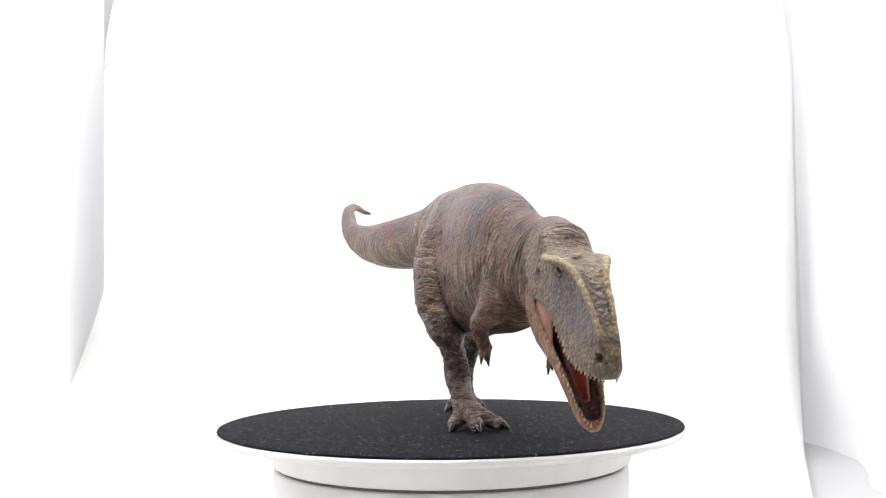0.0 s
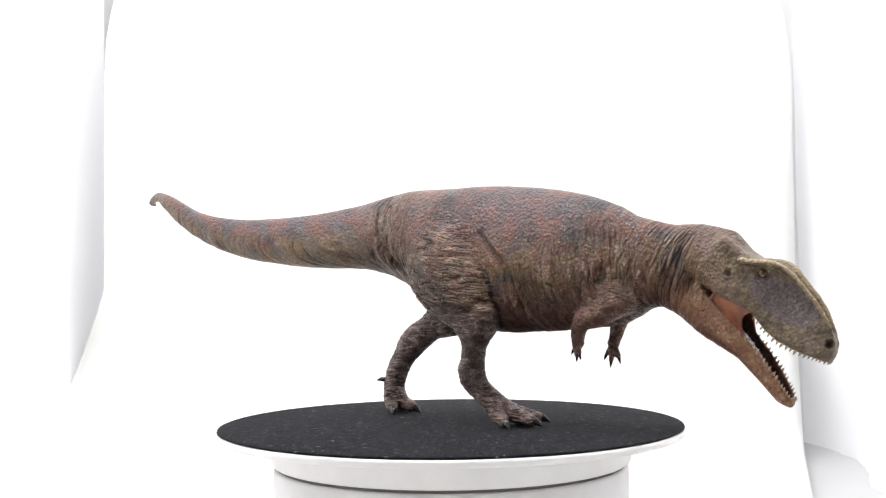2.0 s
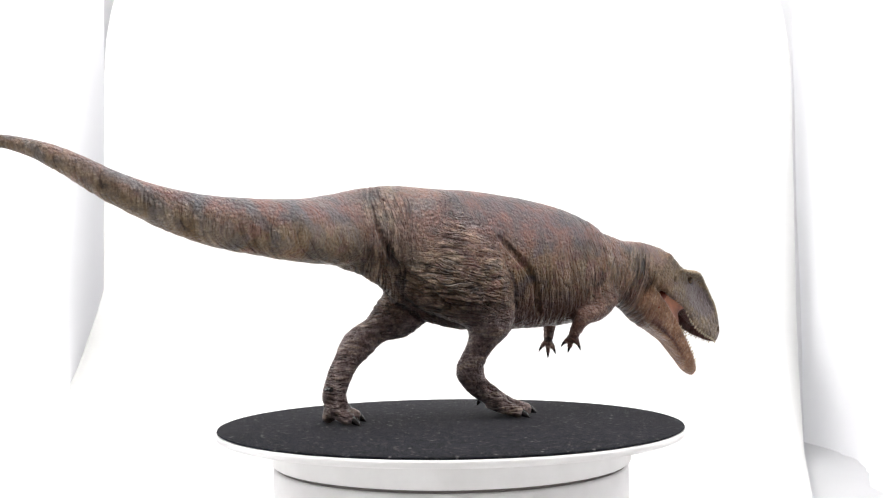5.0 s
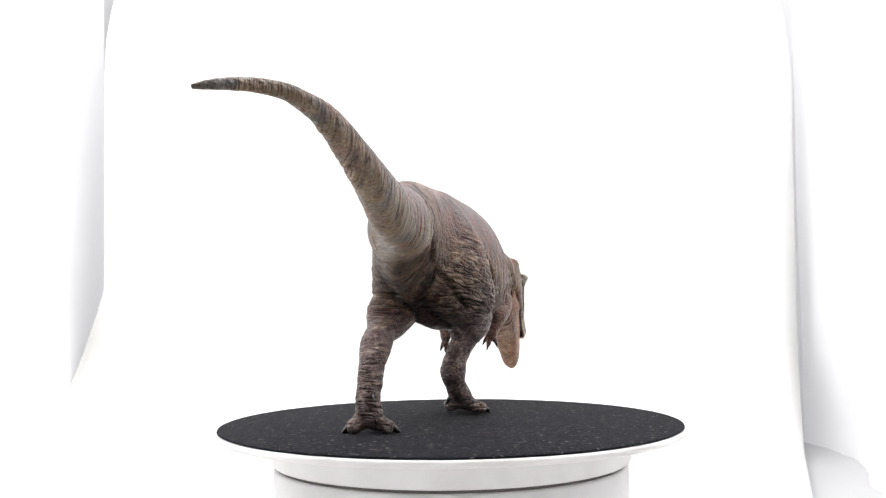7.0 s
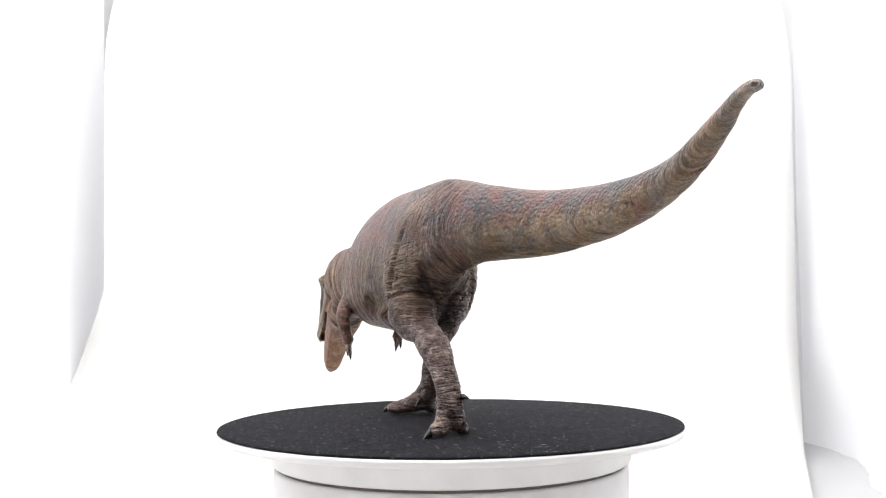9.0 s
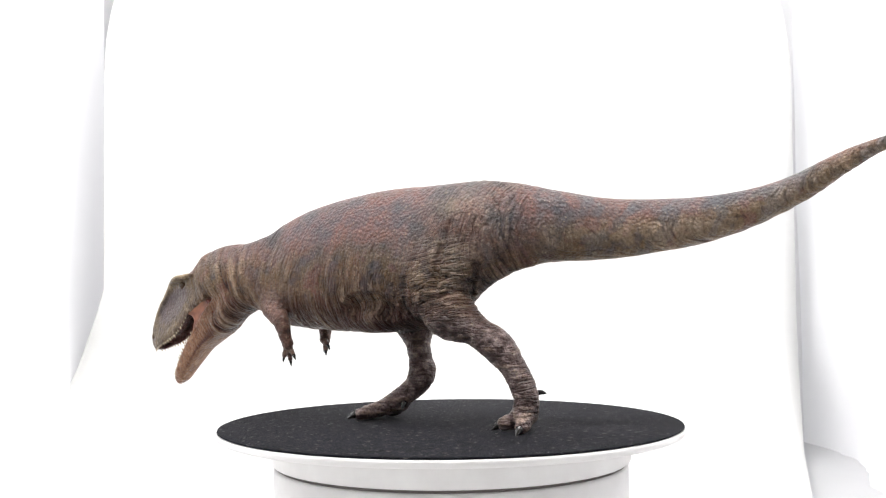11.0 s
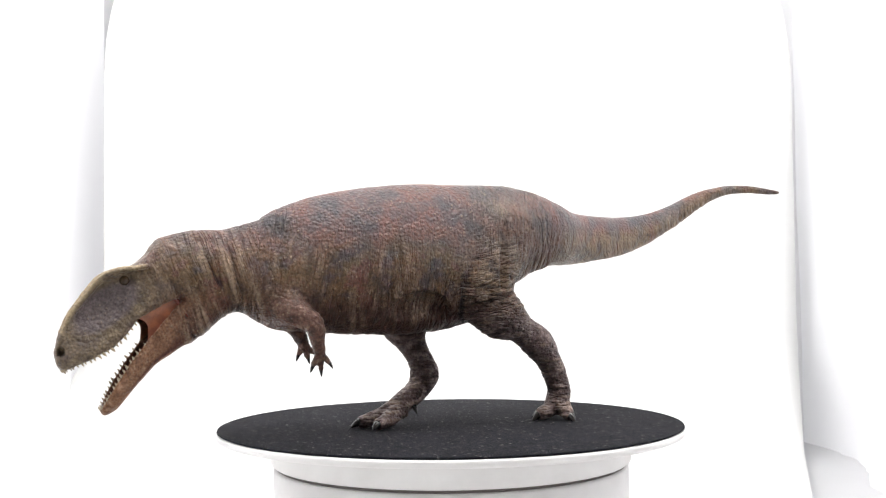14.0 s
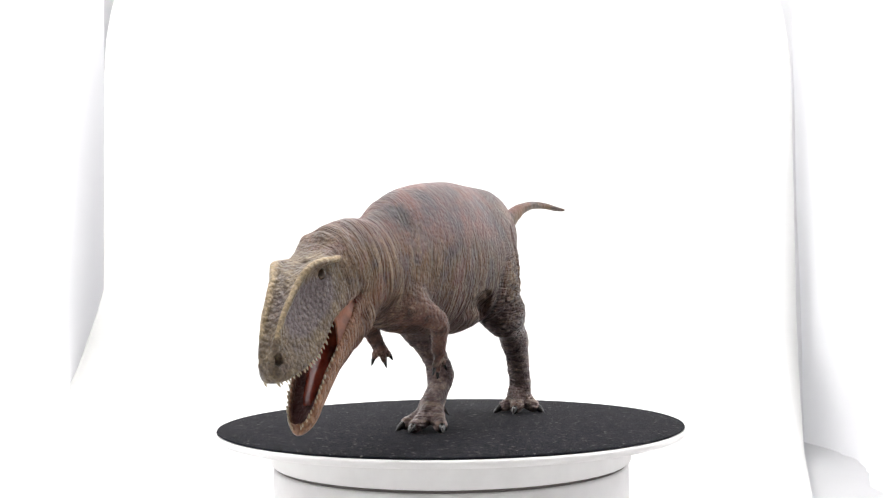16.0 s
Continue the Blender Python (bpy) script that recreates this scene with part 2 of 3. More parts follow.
TOES_L = [[(-47, 6.4, 7.2, 4.0, 4.2), (-43.2, 8.3, 4.5, 3.1, 3.3), (-39.8, 9.4, 3.2, 2.7, 2.7)], [(-48, 4.6, 7, 3.8, 4), (-45.8, 2.4, 4.3, 3.0, 3.1), (-43.2, 0.6, 3.0, 2.6, 2.6)],
          [(-49, 7.2, 7, 4, 4), (-50.4, 10, 4.3, 3.1, 3.1), (-51, 12.4, 3.0, 2.6, 2.6)]]
ARM_R = [(81, 21, 54, 6.5, 8), (76, 16.4, 48, 4.4, 5.4), (68.6, 13.8, 44.2, 3.6, 3.9), (65.2, 14.6, 38.8, 2.8, 2.9), (64, 15.8, 35.2, 2.8, 2.3)]
ARM_L = [(75, 36.5, 53, 6.5, 8), (69, 41.0, 49.0, 4.4, 5.2), (62.6, 42.8, 45, 3.6, 3.9), (61, 41.6, 38.2, 2.8, 2.9), (60.2, 40.6, 34, 2.8, 2.3)]
FINGERS_R = [[(64.4, 14.8, 35.2, 1.4, 1.4), (65.8, 14.4, 32, 1.2, 1.2)], [(63.8, 15.8, 35, 1.4, 1.4), (62.6, 16.6, 31, 1.2, 1.2)], [(63.2, 16.8, 35.4, 1.3, 1.3), (60.6, 17.2, 33, 1.1, 1.1)]]
FINGERS_L = [[(60.8, 41.0, 33, 1.3, 1.3), (62.6, 40.8, 29, 1.1, 1.1)], [(60, 40.4, 32.5, 1.3, 1.3), (59.6, 39.8, 27.5, 1.1, 1.1)], [(59.2, 40.4, 33, 1.2, 1.2), (56.8, 40.4, 30, 1.0, 1.0)]]


def smooth_chain(chain, n=5):
    """More stations along a chain, on a smooth curve through the given ones."""
    c = np.array(chain, float)
    p = np.vstack([2 * c[0] - c[1], c, 2 * c[-1] - c[-2]])
    out = []
    for i in range(len(c) - 1):
        a, b, d, e = p[i:i + 4]
        for t in np.arange(n) / n:
            out.append(0.5 * (2 * b + (d - a) * t + (2 * a - 5 * b + 4 * d - e) * t * t + (3 * b - a - 3 * d + e) * t ** 3))
    out.append(c[-1])
    out = np.array(out)
    out[:, 3:] = np.maximum(out[:, 3:], min(c[:, 3:].min(), 0.9))
    return out


VOX = 0.6
LOW = np.array([-199.0, -80.0, -1.0])
DIM = np.ceil((np.array([164.0, 68.0, 118.0]) - LOW) / VOX).astype(int)


def segment_distance(gx, gy, gz, a, b, power, egg=0.0):
    ab = b[:3] - a[:3]
    length = np.linalg.norm(ab)
    t = ab / length
    side = np.array([0, 1.0, 0]) - t[1] * t
    if np.linalg.norm(side) < 0.3:
        side = np.array([1.0, 0, 0]) - t[0] * t
    side /= np.linalg.norm(side)
    up = np.cross(t, side)
    dx, dy, dz = gx - a[0], gy - a[1], gz - a[2]
    along = dx * t[0] + dy * t[1] + dz * t[2]
    u = np.clip(along / length, 0, 1)
    rest = along - u * length
    s = dx * side[0] + dy * side[1] + dz * side[2]
    h = dx * up[0] + dy * up[1] + dz * up[2]
    w, v = a[3] + (b[3] - a[3]) * u, a[4] + (b[4] - a[4]) * u
    m = np.minimum(w, v)
    if egg:
        w = w * (1 - egg * np.clip(h / v, -1, 1))
    if power == 2:
        return (np.sqrt((s / w) ** 2 + (h / v) ** 2 + (rest / m) ** 2) - 1) * m
    return ((np.abs(s / w) ** power + np.abs(h / v) ** power + np.abs(rest / (m * 0.6)) ** power) ** (1 / power) - 1) * m


def soft_min(a, b, k):
    q = np.maximum(k - np.abs(a - b), 0) / k
    return np.minimum(a, b) - q * q * k / 4


def window(chain, pad):
    size = chain[:, 3:].max() + pad
    lo = np.maximum(((chain[:, :3].min(0) - size - LOW) / VOX).astype(int), 0)
    hi = np.minimum(((chain[:, :3].max(0) + size - LOW) / VOX).astype(int) + 2, DIM)
    return lo, hi


def chain_grid(chain, power=2, pad=6.0, egg=0.0):
    """The distance to a chain over the piece of the grid round it."""
    lo, hi = window(chain, pad)
    out = np.full(hi - lo, 20.0, np.float32)
    for a, b in zip(chain, chain[1:]):
        l, h = window(np.array([a, b]), pad)
        l, h = np.maximum(l, lo), np.minimum(h, hi)
        gx, gy, gz = [((np.arange(i, j) * VOX + o).astype(np.float32)) for i, j, o in zip(l, h, LOW)]
        d = segment_distance(gx[:, None, None], gy[None, :, None], gz[None, None, :], a, b, power, egg)
        box = tuple(slice(i - o, j - o) for i, j, o in zip(l, h, lo))
        out[box] = np.minimum(out[box], d)
    return tuple(slice(i, j) for i, j in zip(lo, hi)), out


def add(field, chain, blend, power=2, egg=0.0):
    box, d = chain_grid(chain, power, 6.0, egg)
    field[box] = soft_min(field[box], d, blend)


def carve(field, chain, blend, power=2):
    box, d = chain_grid(chain, power)
    field[box] = -soft_min(-field[box], d, blend)


def chain_points(pts, chains):
    """The distance of many points to the nearest of some chains."""
    x, y, z = pts.T
    out = np.full(len(pts), 99.0)
    for chain in chains:
        for a, b in zip(chain, chain[1:]):
            out = np.minimum(out, segment_distance(x, y, z, a, b, 2))
    return out


def surface(field):
    """The zero surface of a field as points and quads (surface nets)."""
    inside = field < 0
    total = np.zeros(DIM - 1, np.int8)
    for i in (0, 1):
        for j in (0, 1):
            for k in (0, 1):
                total += inside[i:DIM[0] - 1 + i, j:DIM[1] - 1 + j, k:DIM[2] - 1 + k]
    cells = np.argwhere((total > 0) & (total < 8))
    index = np.full(DIM, -1, np.int32)
    index[tuple(cells.T)] = np.arange(len(cells))
    pos, count = np.zeros((len(cells), 3)), np.zeros(len(cells))
    for a in [(i, j, k) for i in (0, 1) for j in (0, 1) for k in (0, 1)]:
        for axis in range(3):
            if a[axis]:
                continue
            b = list(a)
            b[axis] = 1
            va, vb = field[tuple((cells + a).T)], field[tuple((cells + b).T)]
            cross = (va < 0) != (vb < 0)
            p = np.tile(np.array(a, float), (cross.sum(), 1))
            p[:, axis] = va[cross] / (va[cross] - vb[cross])
            pos[cross] += p
            count[cross] += 1
    pts = (cells + pos / count[:, None]) * VOX + LOW
    quads = []
    for axis in range(3):
        e, f = [slice(None)] * 3, [slice(None)] * 3
        e[axis], f[axis] = slice(0, -1), slice(1, None)
        edges = np.argwhere(inside[tuple(e)] != inside[tuple(f)])
        edges = edges[(edges > 0).all(1)]
        b, d = [np.eye(3, dtype=int)[(axis + i) % 3] for i in (1, 2)]
        q = np.stack([index[tuple((edges - o).T)] for o in (0 * b, b, b + d, d)], 1)
        flip = inside[tuple(edges.T)]
        q[~flip] = q[~flip][:, ::-1]
        quads.append(q[(q >= 0).all(1)])
    return pts, np.concatenate(quads)


def point_normals(pts, quads):
    n = np.cross(pts[quads[:, 2]] - pts[quads[:, 0]], pts[quads[:, 3]] - pts[quads[:, 1]])
    out = np.stack([sum(np.bincount(quads[:, k], n[:, c], len(pts)) for k in range(4)) for c in range(3)], 1)
    return out / (np.linalg.norm(out, axis=1)[:, None] + 1e-12)


def relax(pts, quads, times, strength=0.5):
    for _ in range(times):
        near, count = np.zeros_like(pts), np.zeros(len(pts))
        for k in range(4):
            for j in ((k + 1) % 4, (k + 3) % 4):
                count += np.bincount(quads[:, k], minlength=len(pts))
                for c in range(3):
                    near[:, c] += np.bincount(quads[:, k], pts[quads[:, j], c], len(pts))
        pts = pts + (near / np.maximum(count, 1)[:, None] - pts) * strength
    return pts


def lattice_noise(p, seed):
    """Smooth value noise, -1 to 1, at many points at once."""
    i = np.floor(p).astype(np.int64)
    f = p - i
    f = f * f * (3 - 2 * f)
    out = 0
    for a in (0, 1):
        for b in (0, 1):
            for c in (0, 1):
                h = (i[:, 0] + a) * 374761393 + (i[:, 1] + b) * 668265263 + (i[:, 2] + c) * 2147483647 + seed * 144665
                h = (h ^ (h >> 13)) * 1274126177
                h = ((h ^ (h >> 16)) & 0xFFFF) / 32767.5 - 1
                w = (f[:, 0] if a else 1 - f[:, 0]) * (f[:, 1] if b else 1 - f[:, 1]) * (f[:, 2] if c else 1 - f[:, 2])
                out = out + w * h
    return out


def creases(x, y, z, seed):
    """Rounded skin rolls with narrow grooves between them: 0 in a groove, 1 on a roll."""
    n = lattice_noise(np.stack([x, y, z], 1), seed)
    return np.sqrt(np.clip(np.abs(n) * 1.8, 0, 1))


def step(a, b, x):
    t = np.clip((x - a) / (b - a), 0, 1)
    return t * t * (3 - 2 * t)


SPINE_S = smooth_chain(SPINE)
CHAINS = {"torso": [SPINE_S[45:96], smooth_chain(KEEL)], "tail": [SPINE_S[:46]], "neck": [SPINE_S[95:], smooth_chain(THROAT)], "head": [smooth_chain(SKULL)], "lower_jaw": [smooth_chain(JAW)]}
for _s, _thigh, _leg, _toes, _arm, _fingers in (("right", THIGH_R, CALF_R, TOES_R, ARM_R, FINGERS_R), ("left", THIGH_L, CALF_L, TOES_L, ARM_L, FINGERS_L)):
    CHAINS["leg_" + _s] = [smooth_chain(_thigh), smooth_chain(_leg)] + [smooth_chain(c, 3) for c in _toes]
    CHAINS["arm_" + _s] = [smooth_chain(_arm)] + [smooth_chain(c, 2) for c in _fingers]


def shape_field():
    """The whole body, limbs, skull and jaw as one field of distances."""
    field = np.full(DIM, 20.0, np.float32)
    add(field, SPINE_S, 0.4, 2, 0.14)
    add(field, smooth_chain(THROAT), 5.0)
    add(field, smooth_chain(KEEL), 4.0)
    for side in ("right", "left"):
        f = np.full(DIM, 20.0, np.float32)
        for k, chain in enumerate(CHAINS["leg_" + side]):
            add(f, chain, (0.3, 0.9)[k] if k < 2 else 1.6)
        field = soft_min(field, f, 4.5)
        for k, chain in enumerate(CHAINS["arm_" + side]):
            add(field, chain, 2.0 if k == 0 else 0.5)
    whole = field.copy()

    def on_flank(x, z, side):
        """Where the flank lies at a place along and up the body."""
        i, k = int((x - LOW[0]) / VOX), int((z - LOW[2]) / VOX)
        inside = np.flatnonzero(whole[i, :, k] < 0)
        return LOW[1] + VOX * float(inside[-1] if side > 0 else inside[0])

    for side, r, line in CREASES:
        deep = [(x, on_flank(x, z, side) - side * 0.2, z, 1.5 * r * e, 1.5 * r * e) for (x, z), e in zip(line, [0.5] + [1.0] * (len(line) - 2) + [0.7])]
        carve(field, smooth_chain(deep, 4), 1.3)
    # the belly lies deeper under the flap
    carve(field, smooth_chain([(x, on_flank(x, z, 1) + 2.6, z, 5.6, 4.6) for x, z in ((9, 48), (13.5, 51), (20, 51), (26, 48.5))], 4), 1.2)
    # skull: narrow roof between two crests, flanks that spread to the lips; hollow before the eye
    lo, hi = window(np.array([(*on_head(-22, 0, 0), 18.0, 18.0), (*on_head(38, 0, -30), 12.0, 12.0)]), 8.0)
    box = tuple(slice(i, j) for i, j in zip(lo, hi))
    gx, gy, gz = [(np.arange(i, j) * VOX + o - c).astype(np.float32) for i, j, o, c in zip(lo, hi, LOW, HEAD_O)]
    f, l, u = [gx[:, None, None] * a[0] + gy[None, :, None] * a[1] + gz[None, None, :] * a[2] for a in (HEAD_F, HEAD_L, HEAD_U)]
    l = np.abs(l)
    roof, low = skull_roof(f), lip(f)
    v = np.clip((u - low) / (roof - low), 0, 1)
    half = lip_half(f) + (roof_half(f) - lip_half(f)) * (v * 0.55 + 0.45 * v * v * (3 - 2 * v))
    half = half - 1.0 * np.exp(-((f - 11) / 7.5) ** 2 - ((u + 1.2) / 4.2) ** 2) + 0.5 * np.exp(-((f + 11) / 5) ** 2 - ((u + 10) / 4) ** 2)

    def soft_max(*terms, k=2.4):
        out = terms[0]
        for t in terms[1:]:
            out = -soft_min(-out, -t, k)
        return out

    roof = roof - 0.9 * np.exp(-(l / 1.8) ** 2) * (f > -4)
    skull = soft_max((l - half) * 0.93, (u - roof) * 0.9, (low - u) * 0.95, (f - 36.6) * 0.9, -20.5 - f)
    mouth = soft_max(l - lip_half(f) + 2.0, u - low - 4.2, low - 3 - u, f - 33.0, -12.0 - f, k=1.5)
    skull = np.maximum(skull, -mouth)
    head = np.full(DIM, 20.0, np.float32)
    head[box] = skull
    for s in (-1, 1):
        crest = [(*on_head(-9, s * 9.0, 1.2), 0.9, 0.9), (*on_head(-5, s * 9.2, 3.4), 1.3, 1.1), (*on_head(0, s * 8.2, 6.2), 1.6, 1.3), (*on_head(4, s * 6.4, 7.1), 1.5, 1.3), (*on_head(9, s * 4.8, 6.6), 1.2, 1.3),
                 (*on_head(15, s * 3.9, 5.0), 1.0, 1.2), (*on_head(21, s * 3.3, 3.3), 0.95, 1.1), (*on_head(26, s * 2.8, 0.9), 0.8, 0.9), (*on_head(30.5, s * 2.2, -2.2), 0.6, 0.6)]
        add(head, smooth_chain(crest, 3), 1.1)
        carve(head, np.array([(*on_head(-1.2, s * 8.8, 1.8), 2.5, 2.3), (*on_head(1.0, s * 8.6, 1.8), 2.5, 2.3)]), 0.8)
        add(head, smooth_chain([(*on_head(-3.5, s * 7.2, -0.8), 0.5, 0.5), (*on_head(0, s * 7.2, -1.2), 0.6, 0.6), (*on_head(3.5, s * 6.2, -0.6), 0.5, 0.5)], 3), 0.8)
        add(head, smooth_chain([(*on_head(-4.5, s * 7.4, 3.8), 1.2, 1.2), (*on_head(0, s * 6.6, 5.4), 1.3, 1.3), (*on_head(4.5, s * 5.0, 6.0), 1.2, 1.2)], 3), 0.8)
        carve(head, np.array([(*on_head(-10.0, s * 11.5, -5.5), 1.2, 1.5), (*on_head(-9.6, s * 8.0, -5.2), 1.0, 1.2)]), 0.4)
        carve(head, np.array([(*on_head(32.8, s * 5.6, -5.4), 1.6, 1.8), (*on_head(32.0, s * 1.8, -5.2), 1.2, 1.4)]), 0.4)
    field = soft_min(field, head, 1.6)
    # lower jaw: a trough with a rounded tip
    rim, keel = jaw_rim(f), jaw_keel(f)
    v = np.clip((u - keel) / (rim - keel), 0, 1)
    trough = soft_max((l - jaw_half(f) * (0.62 + 0.38 * np.sqrt(v))) * 0.95, (u - rim) * 0.93, (keel - u) * 0.95, f - 35.2, -18.5 - f, k=1.8)
    hollow = soft_max(l - jaw_half(f) + 1.7, rim - u - 4.4 + 0.05 * f, u - rim - 4, f - 32.6, -7.0 - f, k=1.4)
    jaw = np.full(DIM, 20.0, np.float32)
    jaw[box] = np.maximum(trough, -hollow)
    field = soft_min(field, jaw, 0.8)
    # sole: flat on the mat
    z = (np.arange(DIM[2]) * VOX + LOW[2]).astype(np.float32)
    return np.maximum(field, (0.25 - z)[None, None, :])


def build_dinosaur():
    pts, quads = surface(shape_field())
    pts = relax(pts, quads, 2)
    names = list(CHAINS)
    dist = np.stack([chain_points(pts, CHAINS[n]) for n in names], 1)
    owner = dist.argmin(1)
    weight = np.exp(-(dist - dist.min(1)[:, None]) / 2.0)
    weight /= weight.sum(1)[:, None]
    w = dict(zip(names, weight.T))
    x, y, z = pts.T
    warp = lattice_noise(pts * 0.07, 3) * 4
    limb = w["leg_right"] + w["leg_left"]
    thigh = limb * step(40, 52, z)
    shin = limb * (1 - step(40, 52, z))
    wide = lattice_noise(pts * 0.11, 41)
    # rolls of skin, each region with its own run
    raw = {"neck": np.stack([x - 0.35 * (z - 66) + warp * 0.5, y * 0.10, z * 0.11], 1), "torso": np.stack([x + 0.12 * (z - 60) + warp * 0.5, y * 0.10, z * 0.16], 1),
           "thigh": np.stack([x * 0.20, y * 0.06, z + 0.18 * x + warp * 0.3], 1), "shin": np.stack([x * 0.2, y * 0.2, z + warp * 0.5], 1),
           "tail": np.stack([x - 0.6 * y + warp * 0.3, y * 0.1, z * 0.14], 1)}
    share = {"neck": w["neck"] + 0.5 * w["lower_jaw"], "torso": w["torso"], "thigh": thigh, "shin": shin + w["arm_right"] + w["arm_left"], "tail": w["tail"], "head": w["head"] + 0.5 * w["lower_jaw"]}
    roll = {k: creases(*(raw[k] * f).T, 11 + i) * 0.62 + creases(*(raw[k] * f * 1.9).T, 31 + i) * 0.38 for i, (k, f) in enumerate((("neck", 0.36), ("torso", 0.36), ("thigh", 0.55), ("shin", 0.50), ("tail", 0.30)))}
    pebble = lattice_noise(pts * 0.6, 21) * 0.6 + lattice_noise(pts * 1.05, 22) * 0.4
    low = 1 - step(60, 86, z)
    tail_low = 1 - step(-4, 6, z - np.interp(x, SPINE_S[:, 0], SPINE_S[:, 2]))
    rump = np.exp(-((x + 34) / 16) ** 2)
    relief = (w["neck"] * (roll["neck"] - 0.6) * 1.25 * (1 - 0.7 * step(68, 80, z)) + w["torso"] * ((roll["torso"] - 0.6) * (0.14 + 0.50 * low + 0.6 * rump + 0.7 * step(62, 80, x)) + 0.12 * wide)
              + thigh * (roll["thigh"] - 0.6) * 1.1 * (0.25 + 0.75 * step(96, 76, z)) + shin * (roll["shin"] - 0.6) * 0.75 + w["tail"] * (roll["tail"] - 0.6) * 0.7 * (0.25 + tail_low)
              + (w["arm_right"] + w["arm_left"]) * (roll["shin"] - 0.6) * 0.6 + w["head"] * (lattice_noise(pts * 0.75, 31) * 0.10 + lattice_noise(pts * 0.3, 32) * 0.10) + w["lower_jaw"] * (roll["neck"] - 0.6) * 0.22 * step(124, 112, x))
    # grooves where limbs, neck and jaw meet the body
    pair = np.sort(dist, axis=1)
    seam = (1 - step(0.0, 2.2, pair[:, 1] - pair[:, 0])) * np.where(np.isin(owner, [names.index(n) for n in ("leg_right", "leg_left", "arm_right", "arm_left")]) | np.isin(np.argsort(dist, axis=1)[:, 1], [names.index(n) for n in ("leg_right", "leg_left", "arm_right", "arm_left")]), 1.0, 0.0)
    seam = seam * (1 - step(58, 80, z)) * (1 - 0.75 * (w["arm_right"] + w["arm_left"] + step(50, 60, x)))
    # relief also feeds the colour, so the limb seams carry painted shade
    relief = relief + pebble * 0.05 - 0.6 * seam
    relief = np.where(x < -155, relief * 0.3, relief)
    pts = pts + point_normals(pts, quads) * relief[:, None]
    pts[:, 2] = np.maximum(pts[:, 2], 0.2)
    crest = np.zeros(len(pts))
    for s in (-1, 1):
        line = np.array([on_head(-8, s * 9.2, 2.4), on_head(-4, s * 9.4, 4.6), on_head(0, s * 8.3, 7.2), on_head(4, s * 6.4, 8.2), on_head(9, s * 4.8, 7.6), on_head(15, s * 3.9, 6.0), on_head(21, s * 3.3, 4.2), on_head(28, s * 2.8, 1.2)])
        for p, q in zip(line, line[1:]):
            t = np.clip(((pts - p) @ (q - p)) / ((q - p) @ (q - p)), 0, 1)
            crest = np.maximum(crest, 1 - step(0.7, 1.9, np.linalg.norm(pts - p - t[:, None] * (q - p), axis=1)))
    hf, hl, hu = [(pts - HEAD_O) @ a for a in (HEAD_F, HEAD_L, HEAD_U)]
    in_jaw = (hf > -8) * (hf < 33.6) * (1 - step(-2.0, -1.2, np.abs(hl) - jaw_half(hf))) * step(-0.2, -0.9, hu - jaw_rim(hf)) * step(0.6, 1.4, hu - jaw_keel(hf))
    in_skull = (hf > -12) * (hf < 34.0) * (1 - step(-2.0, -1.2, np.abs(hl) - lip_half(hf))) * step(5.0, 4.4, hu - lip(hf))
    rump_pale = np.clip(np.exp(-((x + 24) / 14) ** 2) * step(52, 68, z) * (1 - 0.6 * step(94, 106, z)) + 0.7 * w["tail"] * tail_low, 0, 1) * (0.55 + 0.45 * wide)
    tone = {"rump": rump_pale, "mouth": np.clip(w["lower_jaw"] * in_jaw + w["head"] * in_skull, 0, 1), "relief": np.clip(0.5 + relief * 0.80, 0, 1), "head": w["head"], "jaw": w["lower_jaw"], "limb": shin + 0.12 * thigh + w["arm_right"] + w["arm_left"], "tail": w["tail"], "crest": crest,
            "lower": w["tail"] * tail_low * 0.9 + (1 - w["tail"]) * (1 - step(50, 88, z + 5 * wide)), "folded": (0.30 + 0.70 * step(-0.35, 0.25, lattice_noise(pts * 0.085, 57))) * np.clip(w["neck"] * (1 - 0.6 * step(66, 80, z)) + 0.9 * thigh + 0.42 * shin + w["torso"] * (0.06 + 0.35 * low + 0.5 * rump + 0.4 * step(62, 80, x)) + 0.35 * w["tail"] * tail_low + 0.25 * w["lower_jaw"], 0, 1)}
    tone.update({"run_" + k: np.clip(share[k], 0, 1) for k in roll})
    return pts, quads, names, owner, point_normals(pts, quads), tone


# ---------------------------------------------------------------- paint of the model
def attribute(nt, name):
    n = nt.nodes.new("ShaderNodeAttribute")
    n.attribute_name = name
    return n.outputs["Fac"]


